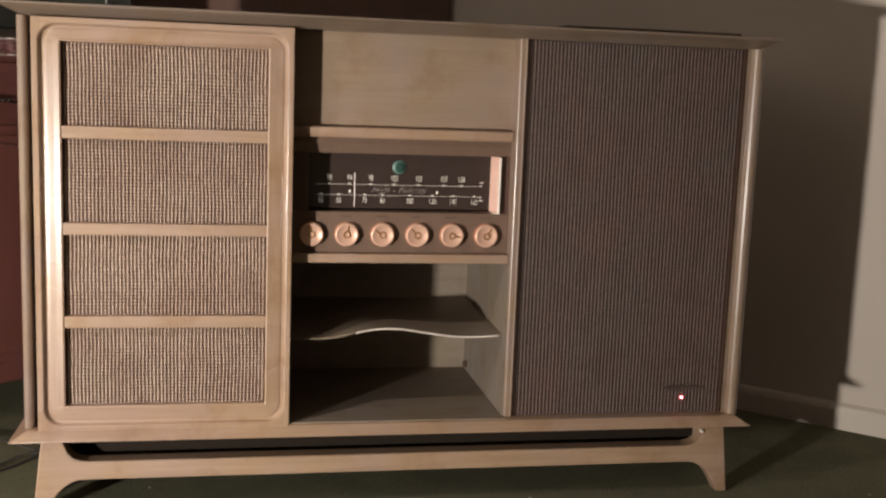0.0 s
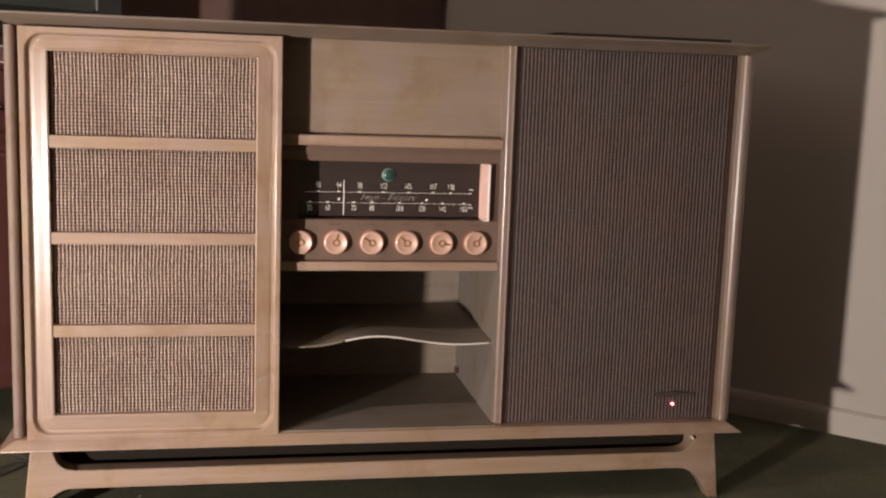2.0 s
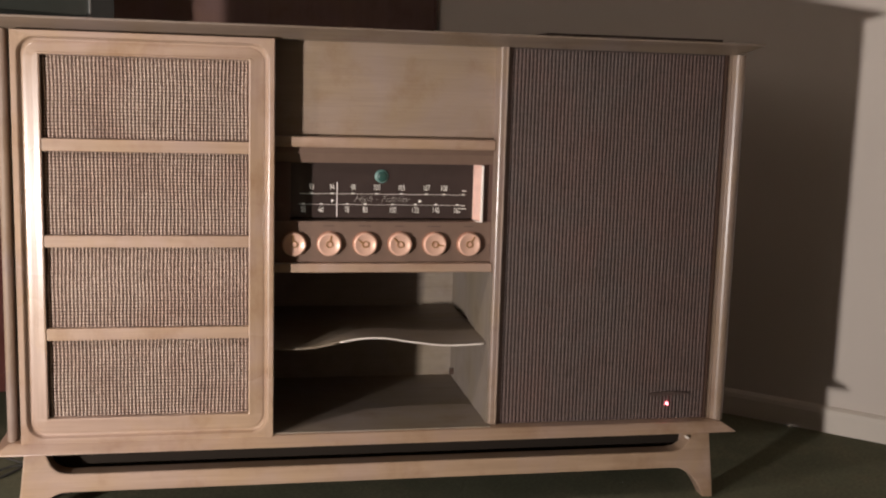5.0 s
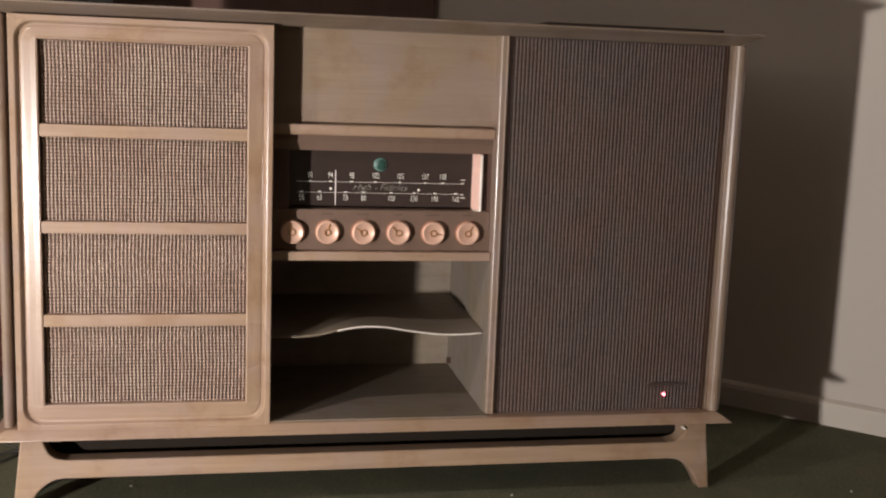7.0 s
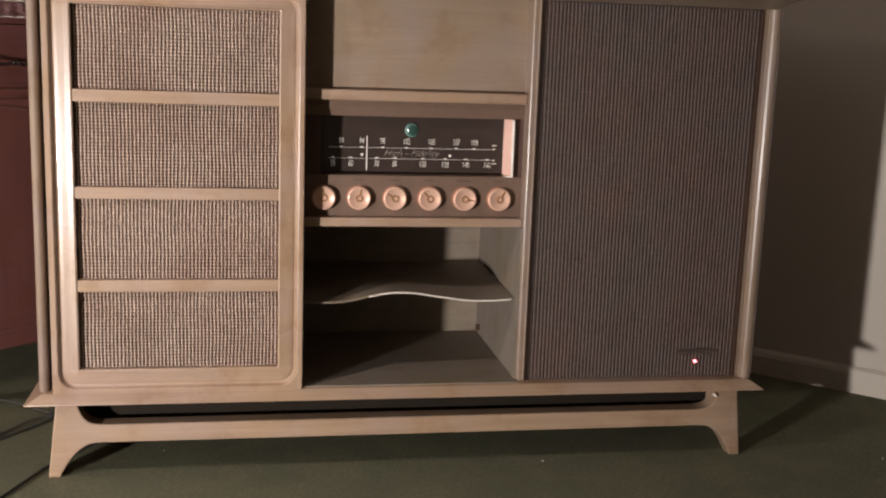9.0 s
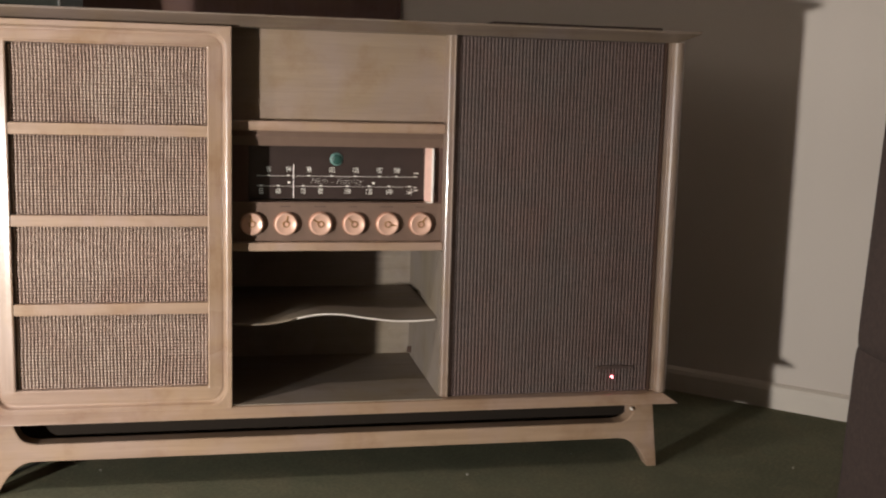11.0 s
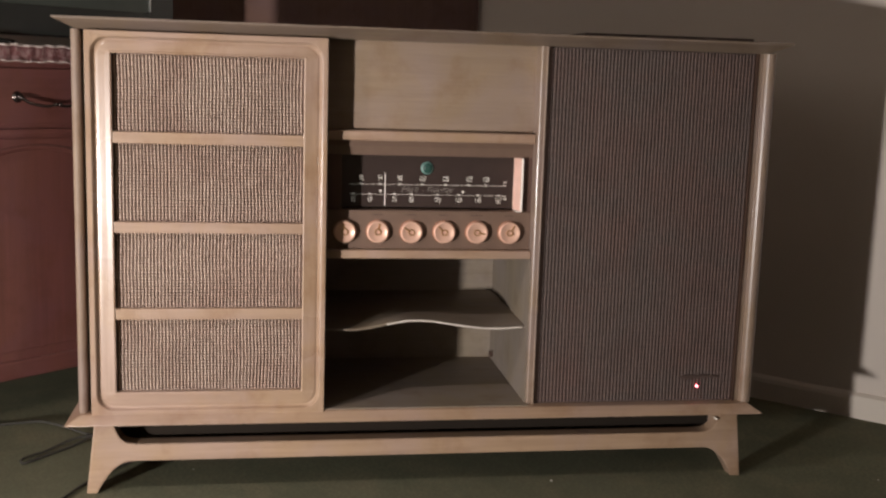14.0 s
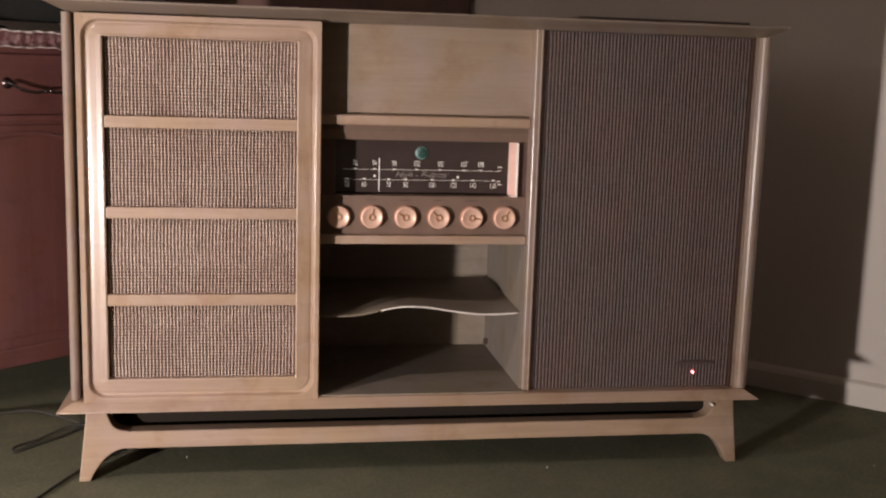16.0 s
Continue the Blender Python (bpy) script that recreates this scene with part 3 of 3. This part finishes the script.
for text, x in (("90", 0.4882), ("94", 0.5215), ("98", 0.5560), ("102", 0.5952), ("105", 0.6362), ("107", 0.6780), ("108", 0.7079)):
    number(text, x, 0.5330)
    on_dial("scale_mark", x - 0.0022, x + 0.0022, 0.5221, 0.5241)
for text, x in (("55", 0.4752), ("60", 0.5041), ("70", 0.5465), ("80", 0.5764), ("100", 0.6222), ("120", 0.6601), ("140", 0.6949), ("160", 0.7309)):
    number(text, x, 0.4961)
    on_dial("scale_mark", x - 0.0022, x + 0.0022, 0.5051, 0.5068)
on_dial("scale_line", 0.4677, 0.7438, 0.5220, 0.5227, DIAL_MID)
on_dial("scale_line", 0.4677, 0.7438, 0.5045, 0.5051, DIAL_MID)
for x0, x1, z in ((0.7389, 0.7464, 0.5291), (0.7389, 0.7464, 0.4991), (0.7389, 0.7439, 0.5231), (0.7389, 0.7439, 0.5042)):
    on_dial("unit_mark", x0, x1, z - 0.0009, z + 0.0009, DIAL_FAINT)
for x in (0.5220, 0.6675):
    fixed("civil_mark", lathe([(0.0021, 0.0), (0.0021, 0.0004), (0.0, 0.0004)], (x, DY, 0.5111), n=12), DIAL_PAINT, dial)
lettering("script_lettering", "High - Fidelity", 0.6023 - CX, 0.5141, DY - CY, 0.0150, 1.08, DIAL_SCRIPT, dial, 0.5, "faint slanting script", -0.00036)
fixed("dial_pointer", box(0.5292, 0.5303, DY - 0.002, DY - 0.0008, 0.4851, 0.5420), POINTER, dial, "thin white upright dial pointer")
eye = fixed("tuning_eye", lathe([(0.0, -0.001), (0.0112, -0.001), (0.0112, 0.001), (0.0095, 0.0022), (0.006, 0.0030), (0.0, 0.0033)], (0.6028, DY, 0.5520), n=36), EYE_GREEN, dial, "round green glowing tuning eye", True)
dome = [(0.0086 * math.cos(radians(a)), 0.0020 + 0.0036 * math.sin(radians(a))) for a in range(0, 91, 10)]
fixed("eye_cap", lathe([(0.0, 0.0020)] + dome, (0.6036, DY, 0.5518), n=32), EYE_DARK, eye, "dark glassy lens", True)

# knob board
board = fixed("knob_board", box(XL, XR, 0.0425, 0.0820, 0.4131, 0.4802, 0.0015), COPPER_PANEL, label="copper-brown control board")
for x, w in ((0.5150, 0.018), (0.5731, 0.020), (0.6299, 0.014), (0.6877, 0.022), (0.7459, 0.016)):
    fixed("caption_bar", box(x - w / 2, x + w / 2, 0.0418, 0.0427, 0.4719, 0.4738), CAPTION, board)


def knob_mesh():
    return lathe([(0.0, -0.0135), (0.0178, -0.0135), (0.0186, -0.002), (0.0192, 0.0), (0.0190, 0.0022), (0.0178, 0.0034), (0.0160, 0.0036), (0.0148, 0.0026), (0.0, 0.0026)], (0, 0, 0), n=48)


def knob(x, angle, first=[None]):
    if first[0] is None:
        ob = part("knob", knob_mesh(), KNOB_FACE, board, "pink-gold disc knob with a gold pointer", True)
        bar = bmesh.new()
        ring = [[bar.verts.new((r * math.cos(a), -0.0044 if k in (1, 2) else -0.0022, r * math.sin(a))) for a in np.linspace(0, 2 * math.pi, 24, endpoint=False)] for k, r in enumerate((0.0058, 0.0055, 0.0041, 0.0038))]
        for a, b in zip(ring, ring[1:]):
            for i in range(24):
                bar.faces.new((a[i], a[(i + 1) % 24], b[(i + 1) % 24], b[i]))
        box(0.0055, 0.0150, -0.0042, -0.0022, -0.0011, 0.0011, 0.0004, 1, bar)
        bmesh.ops.recalc_face_normals(bar, faces=bar.faces[:])
        part("knob_pointer", bar, KNOB_MARK, ob, "gold ring and pointer line")
        first[0] = ob
    else:
        ob = first[0].copy()
        scene.collection.objects.link(ob)
        for c in first[0].children:
            k = c.copy()
            scene.collection.objects.link(k)
            k.parent = ob
    ob.location = (x - CX, 0.0350 - CY, 0.4437)
    # added disc: the knob's orange rim glow given as a coloured ring
    fixed("escutcheon", lathe([(0.0, 0.0), (0.0205, 0.0), (0.0202, 0.0012), (0.0, 0.0012)], (x, 0.0427, 0.4437), n=40), HALO_ORANGE, board)
    ob.rotation_euler = (0, -radians(angle), 0)
    return ob


for x, a in ((0.4592, 100), (0.5158, 78), (0.5741, 148), (0.6314, 135), (0.6891, -8), (0.7469, 58)):
    knob(x, a)

# ---- red dresser with runner and television ----
DTURN = 40.0
dresser = thing("dresser", (-0.13, 0.47, 0), "dark red mahogany dresser with arched panels beside the console", "dresser", turn=DTURN)
W0, W1, DEEP = -0.62, 0.33, 0.44


def bow(u):
    """How far the front swells forward along its width."""
    t = (u - W0) / (W1 - W0)
    return -0.012 * math.sin(math.pi * t) ** 2


def swelled(x0, x1, z0, z1, y, depth, n=28, bevel=0.0):
    bm = bmesh.new()
    rings = []
    for z in (z0, z1):
        front = [(x0 + (x1 - x0) * i / n, y + bow(x0 + (x1 - x0) * i / n)) for i in range(n + 1)]
        rings.append([bm.verts.new((a, b, z)) for a, b in front + [(x1, y + depth), (x0, y + depth)]])
    m = len(rings[0])
    for i in range(m):
        j = (i + 1) % m
        bm.faces.new((rings[0][i], rings[0][j], rings[1][j], rings[1][i]))
    bm.faces.new(rings[0][::-1])
    bm.faces.new(rings[1])
    bmesh.ops.recalc_face_normals(bm, faces=bm.faces[:])
    if bevel:
        rim = [e for e in bm.edges if abs(e.verts[0].co.z - e.verts[1].co.z) < 1e-6]
        bmesh.ops.bevel(bm, geom=rim, offset=bevel, segments=3, profile=0.6, affect="EDGES")
    return bm


part("body", swelled(W0, W1, 0.12, 0.712, 0.0, DEEP), RED_WOOD, dresser)
part("top", swelled(W0 - 0.02, W1 + 0.02, 0.712, 0.7405, -0.022, DEEP + 0.022, bevel=0.006), RED_WOOD_H, dresser)
part("skirt", swelled(W0 - 0.006, W1 + 0.006, 0.082, 0.12, -0.006, 0.03, bevel=0.004), RED_WOOD_H, dresser)
part("waist_moulding", swelled(W0 - 0.004, W1 + 0.004, 0.572, 0.584, -0.007, 0.012, bevel=0.003), RED_WOOD_H, dresser)
for u0, u1 in ((-0.60, -0.155), (-0.145, 0.31)):
    part("drawer_front", swelled(u0, u1, 0.592, 0.702, -0.006, 0.01, bevel=0.003), RED_WOOD_H, dresser)
for mid in (-0.375, -0.01):
    pts = []
    for i in range(25):
        t = -1 + 2 * i / 24
        pts.append((mid + 0.165 * t, bow(mid + 0.165 * t) - 0.002, 0.502 + 0.046 * math.cos(0.5 * math.pi * t) ** 0.8))
    pts = [(mid - 0.165, bow(mid - 0.165) - 0.002, 0.16)] + pts + [(mid + 0.165, bow(mid + 0.165) - 0.002, 0.16)]
    arch = part("arched_door", swelled(mid - 0.17, mid + 0.17, 0.14, 0.565, -0.004, 0.006, bevel=0.002), RED_WOOD, dresser)
    part("arch_moulding", tube(pts, 0.0065, 8), RED_WOOD, arch, smooth=True)
for x, y in ((W0 + 0.03, 0.03), (W1 - 0.03, 0.03), (W0 + 0.03, DEEP - 0.04), (W1 - 0.03, DEEP - 0.04)):
    part("foot", lathe([(0.0, 0.0), (0.018, 0.0), (0.022, 0.02), (0.016, 0.06), (0.026, 0.12), (0.0, 0.12)], (x, y, 0), "z", 20), RED_WOOD, dresser)
for mid in (-0.37, 0.023):
    fy = bow(mid) - 0.007
    handle = part("bail_handle", tube(curve_through([(mid - 0.07, fy - 0.014, 0.646), (mid - 0.05, fy - 0.02, 0.634), (mid - 0.02, fy - 0.022, 0.629), (mid, fy - 0.023, 0.632), (mid + 0.02, fy - 0.022, 0.629), (mid + 0.05, fy - 0.02, 0.634), (mid + 0.07, fy - 0.014, 0.646)], 5), 0.0032, 8), IRON, dresser, "dark metal bail pull", True)
    for s in (-0.07, 0.07):
        part("rosette", lathe([(0.0, 0.0), (0.012, 0.0), (0.011, 0.003), (0.006, 0.005), (0.0045, 0.012), (0.0055, 0.015), (0.0, 0.0165)], (mid + s, fy + 0.001, 0.646), n=20), IRON, handle, smooth=True)
    for s in (-0.004, 0.007):
        part("bead", lathe([(0.0, -0.004), (0.0035, -0.003), (0.005, 0.0), (0.0035, 0.003), (0.0, 0.004)], (mid + s, fy - 0.027, 0.632), n=12), IRON, handle, smooth=True)


def lace_material():
    m, nt, b = mat("rose_lace")
    v = coords(nt, (1, 1, 1))
    f, g = noise_at(nt, v, 95.0, 4.0, 0.7), noise_at(nt, v, 30.0, 3.0)
    col = ramp(nt, f, (0.42, (0.24, 0.085, 0.085)), (0.6, (0.5, 0.33, 0.32)))
    nt.links.new(mix(nt, spread(nt, g, 0.0, 0.5), col, (0.3, 0.13, 0.125)), b.inputs["Base Color"])
    b.inputs["Roughness"].default_value = 0.9
    bump(nt, b, f, 0.8, 0.003)
    return m


LACE = lace_material()
LACE_EDGE = plain("pale_lace_edge", (0.55, 0.47, 0.43), 0.9, mottle=0.3, scale=150.0, relief=0.002)
runner = thing("lace_runner", (-0.13, 0.47, 0.7405), "rose lace runner with pale edging on the dresser", "table runner", turn=DTURN)


def runner_mesh():
    """Cloth that lies on the top and hangs a little over its front."""
    bm = bmesh.new()
    n = 150
    cols = []
    for i in range(n + 1):
        u = W0 + 0.01 + (W1 - W0 - 0.02) * i / n
        r = 0.0016 * noise.noise(Vector((u * 40, 0.3, 1.0))) + 0.0015 * math.sin(u * 260)
        fy = bow(u) - 0.0245
        scallop = 0.001 * abs(math.sin(u * 95))
        prof = [(0.30, 0.0015), (0.02, 0.0025 + 0.5 * abs(r)), (fy + 0.002, 0.0035 + abs(r)), (fy - 0.002 + r, 0.001), (fy - 0.0045 + r, -0.012), (fy - 0.005 + 1.6 * r, -0.0235 - scallop)]
        cols.append([bm.verts.new((u, y, z)) for y, z in prof])
    for a, b in zip(cols, cols[1:]):
        for j in range(len(a) - 1):
            bm.faces.new((a[j], b[j], b[j + 1], a[j + 1]))
    bmesh.ops.solidify(bm, geom=bm.faces[:], thickness=0.001)
    return bm


part("cloth", runner_mesh(), LACE, runner, smooth=True)
for z, y in ((0.0045, -0.026), (-0.0255, -0.0305)):
    pts = [(u, bow(u) + y + 0.0015 * math.sin(u * 260), z + 0.0008 * math.sin(u * 190) + 0.0008 * math.sin(u * 71)) for u in np.linspace(W0 + 0.012, W1 - 0.012, 240)]
    part("lace_edging", tube(pts, 0.0021 if z > 0 else 0.0014, 6), LACE_EDGE, runner, "pale crocheted edging", True)

# television stands on the runner, turned like the dresser
TVN = 0.0
tv = thing("television", (-0.13 - 0.643 * TVN, 0.47 + 0.766 * TVN, 0.7435), "black flat television on the red dresser", "television", turn=DTURN)
TX0, TX1 = -0.69, 0.327


def tv_base():
    return lathe([(0.0, 0.0), (0.17, 0.0), (0.172, 0.006), (0.165, 0.012), (0.12, 0.018), (0.05, 0.024), (0.03, 0.03), (0.0, 0.03)], (-0.16, 0.12, 0), "z", 56)


part("stand", tv_base(), BLACK_GLOSS, tv, "round glossy black foot", True)
part("neck", box(-0.21, -0.11, 0.083, 0.13, 0.025, 0.12, 0.006), BLACK_MATT, tv)
part("bezel", lofted([[(x, y, z) for x, z in rounded_rect(TX0 + d, TX1 - d, 0.022 + d, 0.66 - d, 0.012)] for d, y in ((0.004, 0.06), (0.0, 0.05), (0.0, 0.008), (0.003, 0.0), (0.058, -0.0005), (0.060, 0.004))])[0], BLACK_GLOSS, tv)
part("screen", box(TX0 + 0.058, TX1 - 0.058, 0.004, 0.008, 0.080, 0.602), SCREEN, tv, "dark switched-off screen")
part("back_cover", box(TX0 + 0.006, TX1 - 0.006, 0.045, 0.085, 0.03, 0.655, 0.01), BLACK_MATT, tv)
part("trim_line", box(TX1 - 0.0615, TX1 - 0.059, -0.0015, 0.004, 0.085, 0.60, 0.0006), plain("bright_trim", (0.75, 0.75, 0.72), 0.2, metal=0.8), tv, "thin bright upright trim line")

# ---- tall board standing across the room's corner ----
wood_panel = thing("wood_panel", (0.86, 1.045, 0), "tall plain dark red-brown wooden board standing behind the console", "wood panel", turn=187)
part("board", box(0.0, 0.83, -0.03, 0.0, 0.0, 2.02, 0.003), BROWN_PANEL, wood_panel)
part("edge_strip", box(-0.006, 0.0, -0.032, 0.002, 0.0, 2.02, 0.002), BROWN_PANEL, wood_panel)

# ---- cords on the carpet ----
cord = thing("power_cord", (-0.07, 0.2, 0), "thin black power cord lying loosely on green carpet", "power cord")


def cord_mesh(points):
    return tube(curve_through([(x + 0.07, y - 0.2, 0.0036 + z) for x, y, z in points], 8), 0.0025, 8)


part("lead", cord_mesh([(-0.33, 0.33, 0), (-0.24, 0.352, 0), (-0.17, 0.372, 0), (-0.12, 0.375, 0.002), (-0.066, 0.335, 0.004), (0.0, 0.29, 0), (0.08, 0.30, 0)]), CORD, cord, smooth=True)
part("lead", cord_mesh([(0.10, 0.33, 0), (0.02, 0.292, 0.008), (-0.03, 0.235, 0), (-0.06, 0.195, 0), (-0.099, 0.146, 0), (-0.104, 0.158, 0.004), (-0.075, 0.20, 0.002), (-0.02, 0.262, 0.007), (0.06, 0.27, 0)]), CORD, cord, smooth=True)
part("lead", cord_mesh([(0.10, 0.16, 0), (0.055, 0.10, 0), (0.022, 0.036, 0), (0.0, -0.02, 0), (-0.03, -0.09, 0), (-0.09, -0.16, 0)]), CORD, cord, smooth=True)

# ---- lint on the carpet ----
lint = bmesh.new()
rng = random.Random(5)
for k in range(13):
    x, y = rng.uniform(-0.35, 1.55), rng.uniform(-0.35, 0.12)
    s = rng.uniform(0.0006, 0.0014)
    box(x - s, x + s * rng.uniform(0.6, 2.0), y - s, y + s, 0.0, 2 * s, 0.0004, 1, lint)
tagged(part("carpet_lint", lint, LINT), "tiny pale crumbs scattered on green carpet", "lint", kind="stuff")

# ---- plush armchair at the edge of the room ----
chair = thing("armchair", (1.60, -0.42, 0), "dark brown plush armchair on green carpet by the wall", "armchair", turn=0)


def fuzzy(x0, x1, y0, y1, z0, z1, r, seed, lean=0.0):
    bm = box(x0, x1, y0, y1, z0, z1, r, 4)
    bmesh.ops.subdivide_edges(bm, edges=[e for e in bm.edges if e.calc_length() > 0.03], cuts=8, use_grid_fill=True)
    for w in bm.verts:
        k = noise.noise(Vector(w.co) * 30 + Vector((seed, 0, 0))) * 0.004 + noise.noise(Vector(w.co) * 110) * 0.002
        w.co += Vector((k, k, k)) + Vector((lean * (w.co.z - z0), 0, 0))
    return bm


part("seat_base", fuzzy(-0.252, 0.26, -0.35, 0.10, 0.0, 0.31, 0.02, 1, 0.05), PLUSH, chair, smooth=True)
part("backrest", fuzzy(-0.244, 0.0, -0.34, 0.097, 0.29, 0.84, 0.03, 3, 0.05), PLUSH, chair, smooth=True)
part("seat_cushion", fuzzy(0.03, 0.26, -0.33, 0.08, 0.31, 0.40, 0.035, 2, 0.0), PLUSH, chair, smooth=True)
